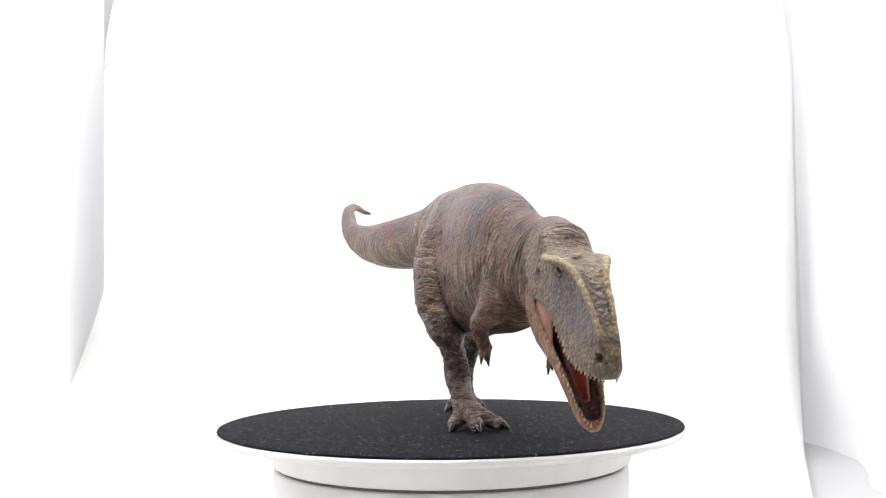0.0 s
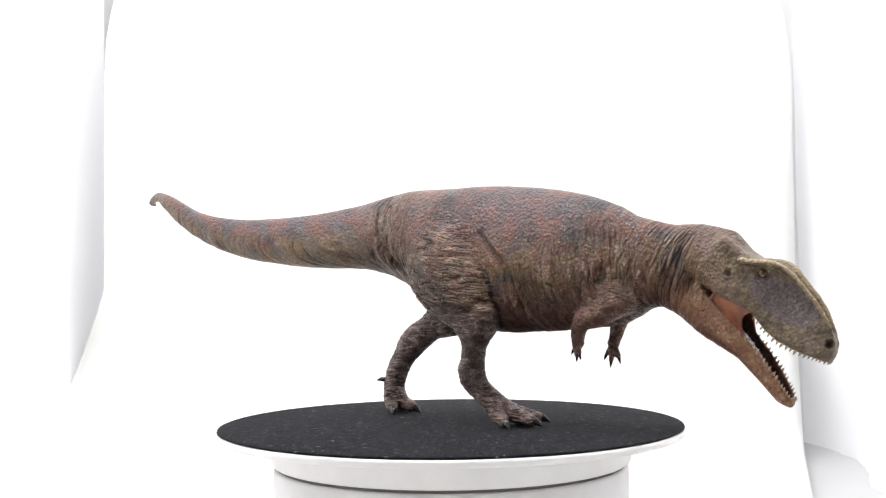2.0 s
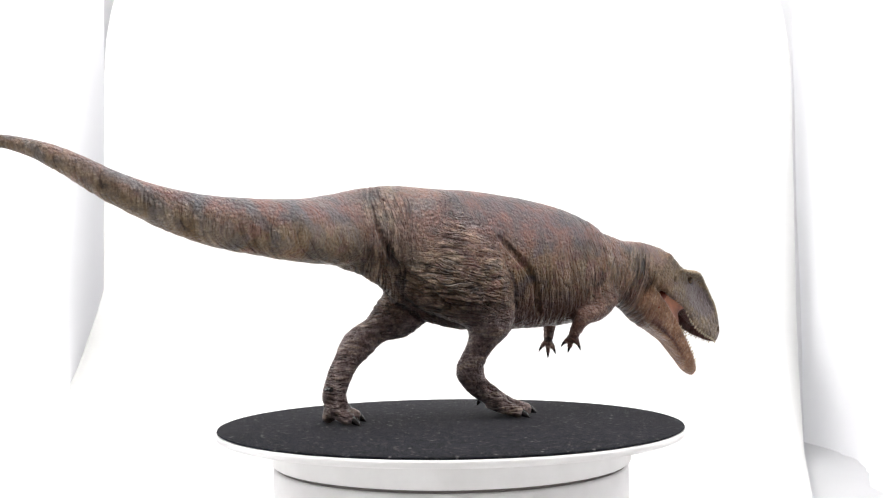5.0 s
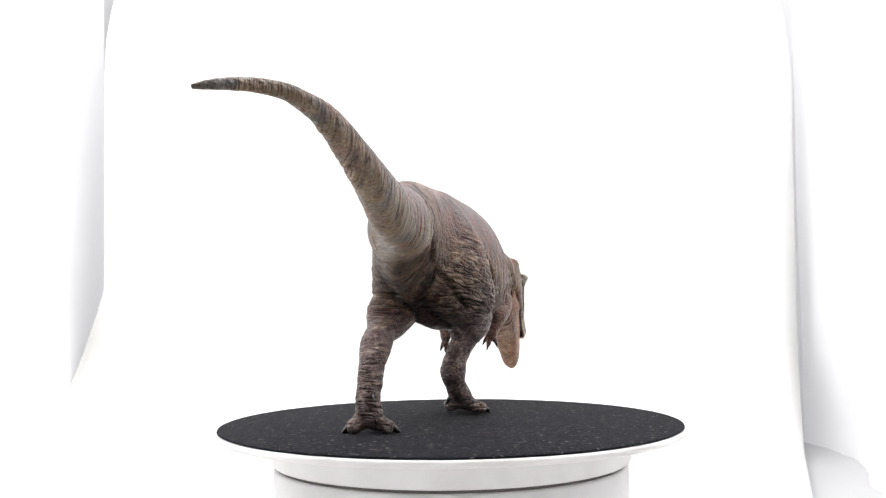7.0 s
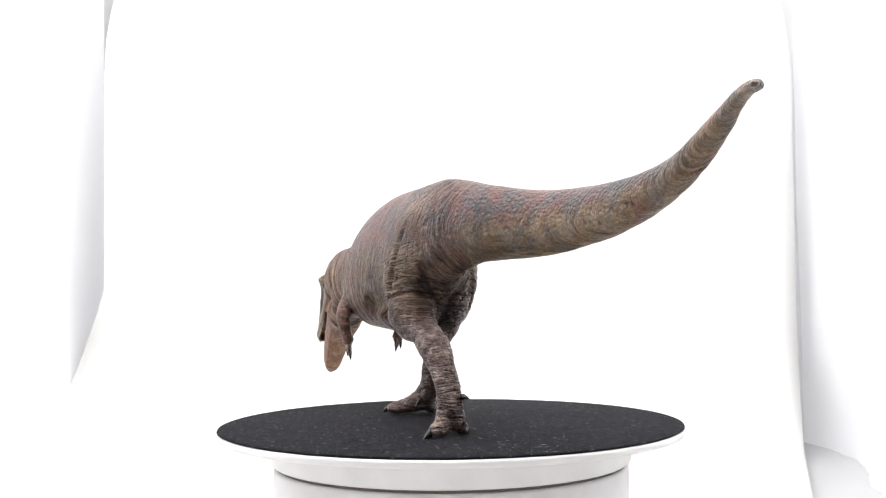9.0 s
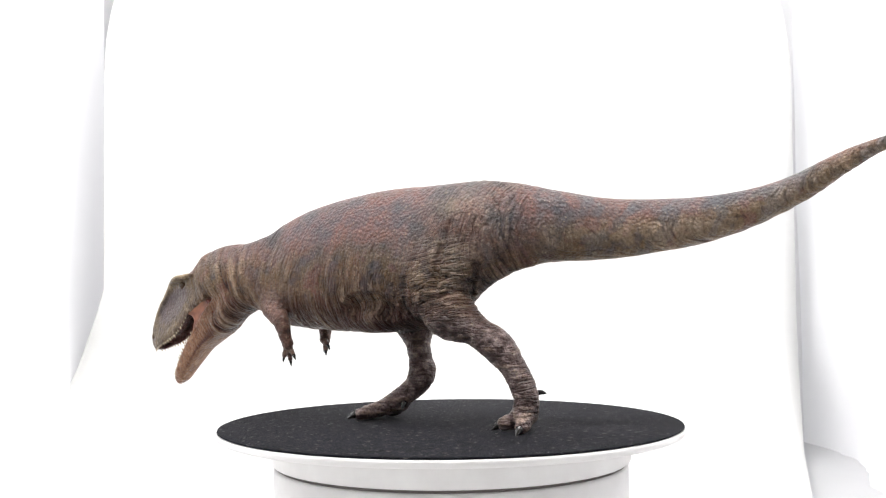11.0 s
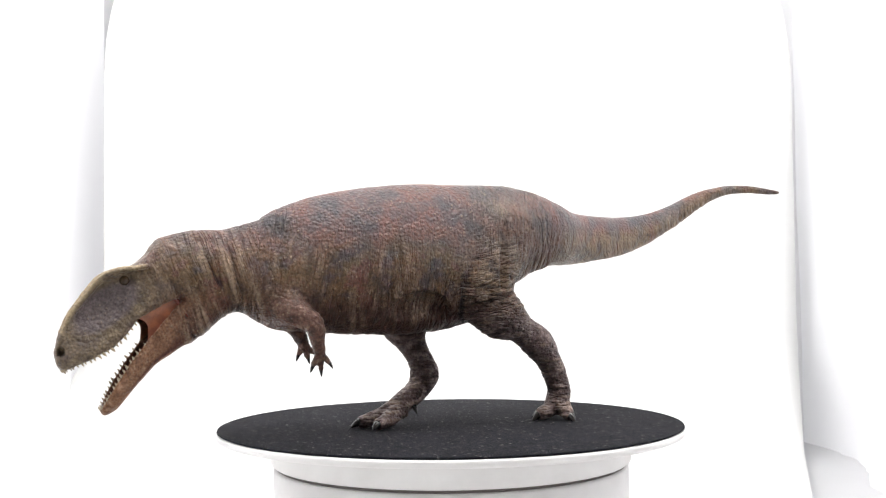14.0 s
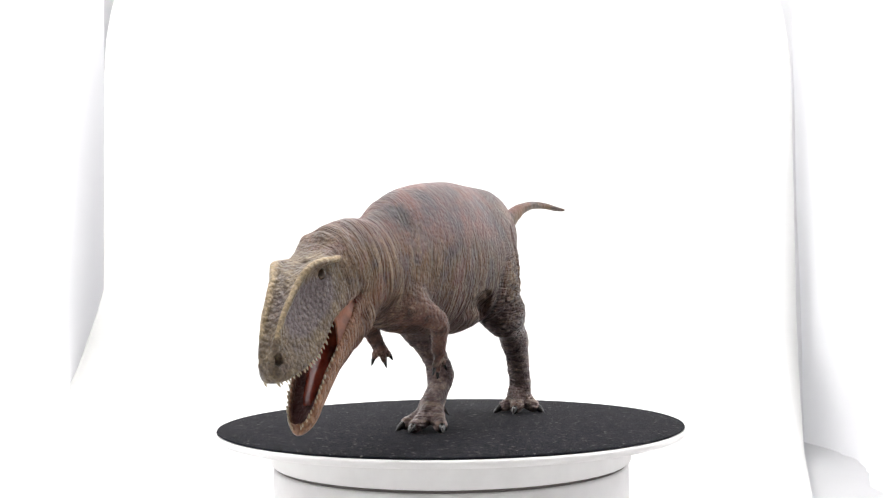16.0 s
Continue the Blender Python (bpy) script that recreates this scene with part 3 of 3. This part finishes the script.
def skin():
    m, nt, b = material("painted_resin_skin", (0.16, 0.11, 0.095), 0.55, 0.0, 0.28)
    co = object_coords(nt)
    sep = nt.nodes.new("ShaderNodeSeparateXYZ")
    nt.links.new(co, sep.inputs[0])
    z = sep.outputs["Z"]
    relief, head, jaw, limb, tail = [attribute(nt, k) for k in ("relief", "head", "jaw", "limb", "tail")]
    blotch = noise_node(nt, co, 74.0, 3.5, 0.55)
    patch = noise_node(nt, co, 105.0, 4.0, 0.55)
    grain = noise_node(nt, co, 700.0, 4.0, 0.65)
    mottle = noise_node(nt, co, 260.0, 4.0, 0.6)
    lower, folded = attribute(nt, "lower"), attribute(nt, "folded")
    # back: mauve grey broken by rust and slate
    back = ramp(nt, blotch, [(0.36, (0.044, 0.038, 0.044)), (0.47, (0.082, 0.053, 0.054)), (0.57, (0.125, 0.057, 0.048)), (0.66, (0.102, 0.062, 0.058))])
    slate = ramp(nt, patch, [(0.54, (0, 0, 0)), (0.62, (1, 1, 1))])
    back = mix(nt, calc(nt, "MULTIPLY", slate, 0.45), back, (0.040, 0.043, 0.053))
    # flanks: olive and ochre with rusty stains
    olive = ramp(nt, patch, [(0.36, (0.050, 0.042, 0.042)), (0.46, (0.112, 0.070, 0.028)), (0.54, (0.138, 0.084, 0.030)), (0.62, (0.140, 0.050, 0.030))])
    body = mix(nt, lower, back, olive)
    # belly: dark red-brown by height, with the underside's shade painted in
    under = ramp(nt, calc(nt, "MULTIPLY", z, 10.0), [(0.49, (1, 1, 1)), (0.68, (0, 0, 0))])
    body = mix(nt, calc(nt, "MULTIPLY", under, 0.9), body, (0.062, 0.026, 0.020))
    # tail: faint slate saddles
    bands = nt.nodes.new("ShaderNodeTexWave")
    bands.wave_type, bands.bands_direction = "BANDS", "DIAGONAL"
    for k, v in (("Scale", 24.0), ("Distortion", 6.0), ("Detail", 4.0), ("Detail Scale", 3.0)):
        bands.inputs[k].default_value = v
    nt.links.new(co, bands.inputs["Vector"])
    saddle = calc(nt, "MULTIPLY", calc(nt, "MULTIPLY", tail, ramp(nt, bands.outputs["Fac"], [(0.55, (0, 0, 0)), (0.85, (1, 1, 1))])), 0.55)
    body = mix(nt, saddle, body, (0.066, 0.070, 0.078))
    body = mix(nt, calc(nt, "MULTIPLY", attribute(nt, "rump"), 0.8), body, ramp(nt, mottle, [(0.36, (0.125, 0.094, 0.074)), (0.64, (0.30, 0.235, 0.180))]))
    limbs = ramp(nt, mottle, [(0.36, (0.056, 0.034, 0.031)), (0.50, (0.112, 0.074, 0.070)), (0.64, (0.235, 0.180, 0.172))])
    arms = ramp(nt, mottle, [(0.34, (0.042, 0.022, 0.017)), (0.50, (0.090, 0.042, 0.031)), (0.66, (0.140, 0.076, 0.058))])
    limbs = mix(nt, ramp(nt, calc(nt, "MULTIPLY", sep.outputs["X"], 10.0), [(0.40, (0, 0, 0)), (0.55, (1, 1, 1))]), limbs, arms)
    body = mix(nt, limb, body, limbs)
    heads = ramp(nt, mottle, [(0.34, (0.070, 0.050, 0.036)), (0.52, (0.118, 0.086, 0.055)), (0.68, (0.170, 0.124, 0.078))])
    heads = mix(nt, calc(nt, "MULTIPLY", slate, 0.4), heads, (0.105, 0.080, 0.075))
    # smooth mauve-grey hollow painted before each eye
    away = nt.nodes.new("ShaderNodeVectorMath")
    away.operation = "SUBTRACT"
    nt.links.new(co, away.inputs[0])
    away.inputs[1].default_value = tuple(float(v) / 1000 for v in on_head(11.0, 0, -2.0))
    span = []
    for axis, reach in ((HEAD_F, 0.0150), (HEAD_U, 0.0072)):
        dot = nt.nodes.new("ShaderNodeVectorMath")
        dot.operation = "DOT_PRODUCT"
        nt.links.new(away.outputs[0], dot.inputs[0])
        dot.inputs[1].default_value = tuple(float(v) / reach for v in axis)
        span.append(calc(nt, "MULTIPLY", dot.outputs["Value"], dot.outputs["Value"]))
    hollow = ramp(nt, calc(nt, "ADD", span[0], span[1]), [(0.55, (0.85, 0.85, 0.85)), (1.0, (0, 0, 0))])
    heads = mix(nt, hollow, heads, (0.105, 0.083, 0.088))
    body = mix(nt, head, body, heads)
    jaws = ramp(nt, mottle, [(0.35, (0.140, 0.064, 0.034)), (0.55, (0.205, 0.102, 0.056)), (0.70, (0.255, 0.150, 0.092))])
    body = mix(nt, jaw, body, jaws)
    # tan brow crests; dark wash plus painted shade between folds and scales, pale dry-brushed highlights on the fold
    # tops
    body = mix(nt, calc(nt, "MULTIPLY", attribute(nt, "crest"), 0.9), body, (0.29, 0.22, 0.13))
    # creases of the skin: each region has its own run, given as three rows of weights on forward, left and up
    drift = nt.nodes.new("ShaderNodeTexNoise")
    drift.inputs["Scale"].default_value = 55.0
    nt.links.new(co, drift.inputs["Vector"])
    bent = nt.nodes.new("ShaderNodeVectorMath")
    bent.operation = "MULTIPLY_ADD"
    nt.links.new(drift.outputs["Color"], bent.inputs[0])
    bent.inputs[1].default_value = (0.004, 0.004, 0.004)
    nt.links.new(co, bent.inputs[2])

    def rolls_along(rows, scale, sharp):
        pack = nt.nodes.new("ShaderNodeCombineXYZ")
        for k, row in enumerate(rows):
            dot = nt.nodes.new("ShaderNodeVectorMath")
            dot.operation = "DOT_PRODUCT"
            nt.links.new(bent.outputs[0], dot.inputs[0])
            dot.inputs[1].default_value = row
            nt.links.new(dot.outputs["Value"], pack.inputs[k])
        out = 1.0
        for s, k, least in ((scale, sharp, 0.0), (scale * 1.9, sharp * 0.75, 0.45)):
            n = noise_node(nt, pack.outputs[0], s, 1.0, 0.5)
            r = calc(nt, "MINIMUM", calc(nt, "MULTIPLY", calc(nt, "ABSOLUTE", calc(nt, "SUBTRACT", n, 0.5)), k), 1.0)
            out = calc(nt, "MULTIPLY", out, calc(nt, "ADD", calc(nt, "MULTIPLY", r, 1 - least), least))
        return out

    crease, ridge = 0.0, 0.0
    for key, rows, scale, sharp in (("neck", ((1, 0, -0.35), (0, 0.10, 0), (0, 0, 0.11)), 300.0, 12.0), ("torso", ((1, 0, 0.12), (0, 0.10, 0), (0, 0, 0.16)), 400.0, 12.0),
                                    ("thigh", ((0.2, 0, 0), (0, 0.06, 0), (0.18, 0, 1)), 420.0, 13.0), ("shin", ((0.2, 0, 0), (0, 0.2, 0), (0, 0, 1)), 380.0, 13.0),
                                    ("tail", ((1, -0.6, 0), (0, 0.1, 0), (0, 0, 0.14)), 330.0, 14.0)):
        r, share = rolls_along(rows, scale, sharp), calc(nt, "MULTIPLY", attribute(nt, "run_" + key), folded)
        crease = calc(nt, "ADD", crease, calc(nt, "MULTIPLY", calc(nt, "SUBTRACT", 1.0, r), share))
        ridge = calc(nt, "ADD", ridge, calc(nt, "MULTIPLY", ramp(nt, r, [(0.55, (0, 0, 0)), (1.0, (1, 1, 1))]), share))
    scales = nt.nodes.new("ShaderNodeTexVoronoi")
    scales.inputs["Scale"].default_value = 720.0
    nt.links.new(co, scales.inputs["Vector"])
    cell = scales.outputs["Distance"]
    # relief paints groove and seam shade, and light on fold tops, into the colour
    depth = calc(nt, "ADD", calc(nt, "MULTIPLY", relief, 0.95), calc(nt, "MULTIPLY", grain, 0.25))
    wash_shade = ramp(nt, depth, [(0.30, (0.20, 0.11, 0.09)), (0.50, (1, 1, 1))])
    body = mix(nt, 1.0, body, wash_shade, "MULTIPLY")
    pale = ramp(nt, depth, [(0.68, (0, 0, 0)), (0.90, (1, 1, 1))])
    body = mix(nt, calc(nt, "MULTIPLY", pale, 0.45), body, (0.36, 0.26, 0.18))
    # dark wash and painted shade down in the creases of the skin, pale painted highlights on the rubbed tops of the
    # rolls
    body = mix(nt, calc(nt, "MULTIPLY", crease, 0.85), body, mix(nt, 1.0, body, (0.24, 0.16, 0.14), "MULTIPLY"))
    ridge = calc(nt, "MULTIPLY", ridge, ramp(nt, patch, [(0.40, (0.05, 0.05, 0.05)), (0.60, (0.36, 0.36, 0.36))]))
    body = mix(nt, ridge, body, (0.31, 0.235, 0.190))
    bead = ramp(nt, cell, [(0.16, (1, 1, 1)), (0.34, (0, 0, 0))])
    some = ramp(nt, mottle, [(0.50, (0, 0, 0)), (0.64, (0.40, 0.40, 0.40))])
    body = mix(nt, calc(nt, "MULTIPLY", bead, some), body, (0.42, 0.33, 0.22))
    # dark wash between the fine scales
    scaly = ramp(nt, noise_node(nt, co, 1150.0, 2.0, 0.6), [(0.34, (0.42, 0.38, 0.37)), (0.50, (0.95, 0.95, 0.95)), (0.66, (1.45, 1.42, 1.38))])
    body = mix(nt, 0.55, body, scaly, "MULTIPLY")
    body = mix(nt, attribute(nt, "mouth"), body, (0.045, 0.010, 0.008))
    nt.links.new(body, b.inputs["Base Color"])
    nt.links.new(ramp(nt, mottle, [(0.3, (0.28, 0.28, 0.28)), (0.7, (0.44, 0.44, 0.44))]), b.inputs["Roughness"])
    fine = calc(nt, "SUBTRACT", calc(nt, "MULTIPLY", grain, 0.22), calc(nt, "ADD", calc(nt, "MULTIPLY", cell, 0.20), crease))
    bump(nt, b, calc(nt, "ADD", fine, calc(nt, "MULTIPLY", mottle, 0.10)), 0.0028, 1.0)
    return m


MAT_SKIN = skin()
MAT_CLAW = material("glossy_black_claw", (0.018, 0.015, 0.014), 0.22)[0]
MAT_TOOTH = material("ivory_tooth", (0.29, 0.23, 0.15), 0.3)[0]
MAT_EYE = material("dark_amber_eye", (0.05, 0.025, 0.010), 0.08)[0]


def flesh(name, share):
    m, nt, b = material(name, (0.45, 0.09, 0.05), 0.25)
    n = noise_node(nt, object_coords(nt), 300.0, 4.0)
    nt.links.new(ramp(nt, n, [(0.3, (0.22 * share, 0.028 * share, 0.014 * share)), (0.7, (0.42 * share, 0.065 * share, 0.03 * share))]), b.inputs["Base Color"])
    bump(nt, b, n, 0.0006, 0.5)
    return m


def cheek():
    m, nt, b = material("orange_cheek_skin", (0.5, 0.2, 0.11), 0.4)
    n = noise_node(nt, object_coords(nt), 170.0, 4.0)
    nt.links.new(ramp(nt, n, [(0.32, (0.085, 0.022, 0.011)), (0.68, (0.26, 0.085, 0.036))]), b.inputs["Base Color"])
    bump(nt, b, n, 0.0006, 0.5)
    return m


MAT_FLESH, MAT_TONGUE, MAT_CHEEK = flesh("dark_mouth_flesh", 0.30), flesh("glossy_tongue", 0.42), cheek()


def tube(chain, sides=12, n=4):
    """A closed, tapered body along a chain of cross-sections (millimetres)."""
    c = smooth_chain(chain, n)
    bm = bmesh.new()
    rings = []
    for i, s in enumerate(c):
        t = Vector(c[min(i + 1, len(c) - 1)][:3] - c[max(i - 1, 0)][:3]).normalized()
        side = Vector((0, 1, 0)) - t * t.y
        side = (side if side.length > 0.3 else Vector((1, 0, 0)) - t * t.x).normalized()
        up = t.cross(side)
        rings.append([bm.verts.new((Vector(s[:3]) + side * s[3] * math.cos(a) + up * s[4] * math.sin(a)) / 1000) for a in (2 * math.pi * k / sides for k in range(sides))])
    for a, b in zip(rings, rings[1:]):
        for i in range(sides):
            bm.faces.new((a[i], a[(i + 1) % sides], b[(i + 1) % sides], b[i]))
    bm.faces.new(rings[0][::-1])
    bm.faces.new(rings[-1])
    bmesh.ops.recalc_face_normals(bm, faces=bm.faces)
    return bm


def claw_chain(a, b, r, length, droop):
    """A hooked claw that goes on from the segment a-b."""
    a, b = np.array(a[:3], float), np.array(b[:3], float)
    d = (b - a) / np.linalg.norm(b - a)
    p0 = b - d * 0.3
    return [(*p0, r, r), (*(p0 + d * length * 0.4 + np.array([0, 0, length * 0.05])), r * 0.85, r * 0.9),
            (*(p0 + d * length * 0.75 - np.array([0, 0, droop * 0.35])), r * 0.5, r * 0.55), (*(p0 + d * length - np.array([0, 0, droop])), 0.14, 0.14)]


def tooth_mesh():
    bm = bmesh.new()
    rings = [[bm.verts.new((r * math.cos(a) + bend, 0.7 * r * math.sin(a), -h)) for a in (2 * math.pi * k / 7 for k in range(7))] for r, h, bend in ((0.50, -0.6, 0), (0.48, 0.25, 0), (0.30, 0.8, -0.08))]
    tip = bm.verts.new((-0.24, 0, -1.3))
    for a, b in zip(rings, rings[1:]):
        for i in range(7):
            bm.faces.new((a[i], a[(i + 1) % 7], b[(i + 1) % 7], b[i]))
    for i in range(7):
        bm.faces.new((rings[-1][i], rings[-1][(i + 1) % 7], tip))
    bm.faces.new(rings[0][::-1])
    bmesh.ops.recalc_face_normals(bm, faces=bm.faces)
    bmesh.ops.scale(bm, vec=(0.001,) * 3, verts=bm.verts)
    me = bpy.data.meshes.new("tooth")
    bm.to_mesh(me)
    bm.free()
    me.shade_smooth()
    me.materials.append(MAT_TOOTH)
    return me


def make_dinosaur():
    pts, quads, names, owner, normals, tone = build_dinosaur()
    thing = tagged(new("dinosaur_model"), "painted resin model of a striding theropod dinosaur with open jaws", "dinosaur model")
    face_owner = owner[quads[:, 0]]
    made = {}
    labels = {"lower_jaw": "brownish orange lower jaw, hanging open", "tail": "long tail, banded ochre and slate, hooked at its tip", "head": "olive grey head with tan brow crests"}
    for i, name in enumerate(names):
        q = quads[face_owner == i]
        used, inv = np.unique(q, return_inverse=True)
        plain = name.replace("_right", "").replace("_left", "")
        me = bpy.data.meshes.new(plain)
        me.from_pydata((pts[used] / 1000).tolist(), [], inv.reshape(q.shape).tolist())
        for key, values in tone.items():
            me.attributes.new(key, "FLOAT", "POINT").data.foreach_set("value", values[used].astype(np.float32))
        me.shade_smooth()
        me.normals_split_custom_set_from_vertices(normals[used].tolist())
        me.materials.append(MAT_SKIN)
        ob = made[name] = tagged(new(plain, me), labels.get(name, ""))
        ob.parent = thing
    for side, toes, fingers, dew in (("right", TOES_R, FINGERS_R, [(18.5, 7.5, 11.0), (17.4, 9.8, 8.6)]), ("left", TOES_L, FINGERS_L, [(-48.5, 4.2, 15.4), (-51.0, 2.0, 15.6)])):
        for toe in toes:
            part("claw", tube(claw_chain(toe[1], toe[2], 1.9, 6.0, 0.9), 10), MAT_CLAW, made["leg_" + side], "glossy black claw")
        part("claw", tube(claw_chain(dew[0], dew[1], 1.2, 4.2, 0.6), 10), MAT_CLAW, made["leg_" + side], "glossy black claw")
        for finger in fingers:
            part("claw", tube(claw_chain(finger[0], finger[1], 0.85, 3.2, 0.4), 8), MAT_CLAW, made["arm_" + side], "glossy black claw")
    for s in (-1, 1):
        eye = bmesh.new()
        bmesh.ops.create_uvsphere(eye, u_segments=20, v_segments=12, radius=0.0018)
        bmesh.ops.translate(eye, vec=Vector(on_head(0.0, s * 6.15, 1.8)) / 1000, verts=eye.verts)
        part("eye", eye, MAT_EYE, made["head"], "glossy dark amber eye")
    rng = random.Random(4)
    for s in (-1, 1):
        rows = []
        for i in range(13):
            v = i / 12
            front = 8.5 - 3.5 * math.sin(math.pi * v) - 3 * (1 - v)
            row = []
            for k in range(15):
                f = -10 + (front + 10) * k / 14
                top, low = float(lip(f)) + 1.6, float(jaw_rim(f)) - 1.4
                half = (1 - v) * (float(lip_half(f)) - 1.5) + v * (float(jaw_half(f)) - 1.3) - 1.2 * math.sin(math.pi * v)
                row.append(tuple(c / 1000 for c in on_head(f, s * half, top + (low - top) * v)))
            rows.append(row)
        part("mouth_lining", sheet(rows, 0.0005), MAT_CHEEK, made["head"], "orange pink cheek skin in the mouth corner")
    rows = [[tuple(c / 1000 for c in on_head(-9 - 3 * math.cos(a), 8.4 * math.sin(a), -10.5 - 12 * i / 8)) for a in (math.pi * (k / 12 - 0.5) for k in range(13))] for i in range(9)]
    part("gullet", sheet(rows, 0.0005), MAT_FLESH, made["head"], "dark red back of the mouth")
    lick = [(*on_head(f, 0, float(jaw_rim(f)) + d - 0.7), w, h) for f, d, w, h in ((-8, -3.0, 5.2, 2.0), (2, -3.0, 4.8, 1.9), (11, -3.0, 4.0, 1.6), (19, -2.9, 3.0, 1.2), (25, -2.9, 1.7, 0.7))]
    part("tongue", tube(lick, 16), MAT_TONGUE, made["lower_jaw"], "glossy orange red tongue")
    mesh = tooth_mesh()
    for owner_part, edge, half, first, last, count, sign, inset in ((made["head"], lip, lip_half, 7.0, 35.4, 19, -1, 1.0), (made["lower_jaw"], jaw_rim, jaw_half, 9.0, 33.8, 17, 1, 0.95)):
        for s in (-1, 1):
            for i in range(count):
                # closer together round the tip of the jaw
                t = 1 - (1 - i / (count - 1)) ** 1.25
                f = first + (last - first) * t + rng.uniform(-0.25, 0.25)
                l = max(0.55, float(half(f)) - inset)
                p = Vector(on_head(f, s * l, float(edge(f)) + sign * -0.25)) / 1000
                way = Vector(HEAD_U) * sign + Vector(HEAD_L) * (s * 0.16) - Vector(HEAD_F) * rng.uniform(0.0, 0.22)
                ob = new("tooth", mesh)
                ob.parent = owner_part
                size = rng.uniform(0.65, 1.0) * (1.15 if 0.15 < t < 0.7 else 0.95)
                ob.matrix_basis = Matrix.LocRotScale(p, way.to_track_quat("-Z", "X"), Vector((size, size, size * 1.15)))
    return thing


dinosaur = make_dinosaur()


# ---------------------------------------------------------------- what turns
TURN = [(0, -91.41), (1, -72.03), (2, -51.61), (3, -30.22), (4, -8.88), (5.2, 17.26), (6.5, 45.93), (7.5, 67.18), (8.5, 87.99), (9.2, 102.04), (10.2, 121.3), (11.4, 144.54), (12.5, 165.85), (13.5, 183.97), (14.5, 202.78), (15.3, 218.74), (16, 233.38)]


def motions():
    rows = [(t, pose(0, 0, 0, 0, 0, a)) for t, a in TURN]
    walk(dinosaur, rows)
    walk(platter, rows)


motions()
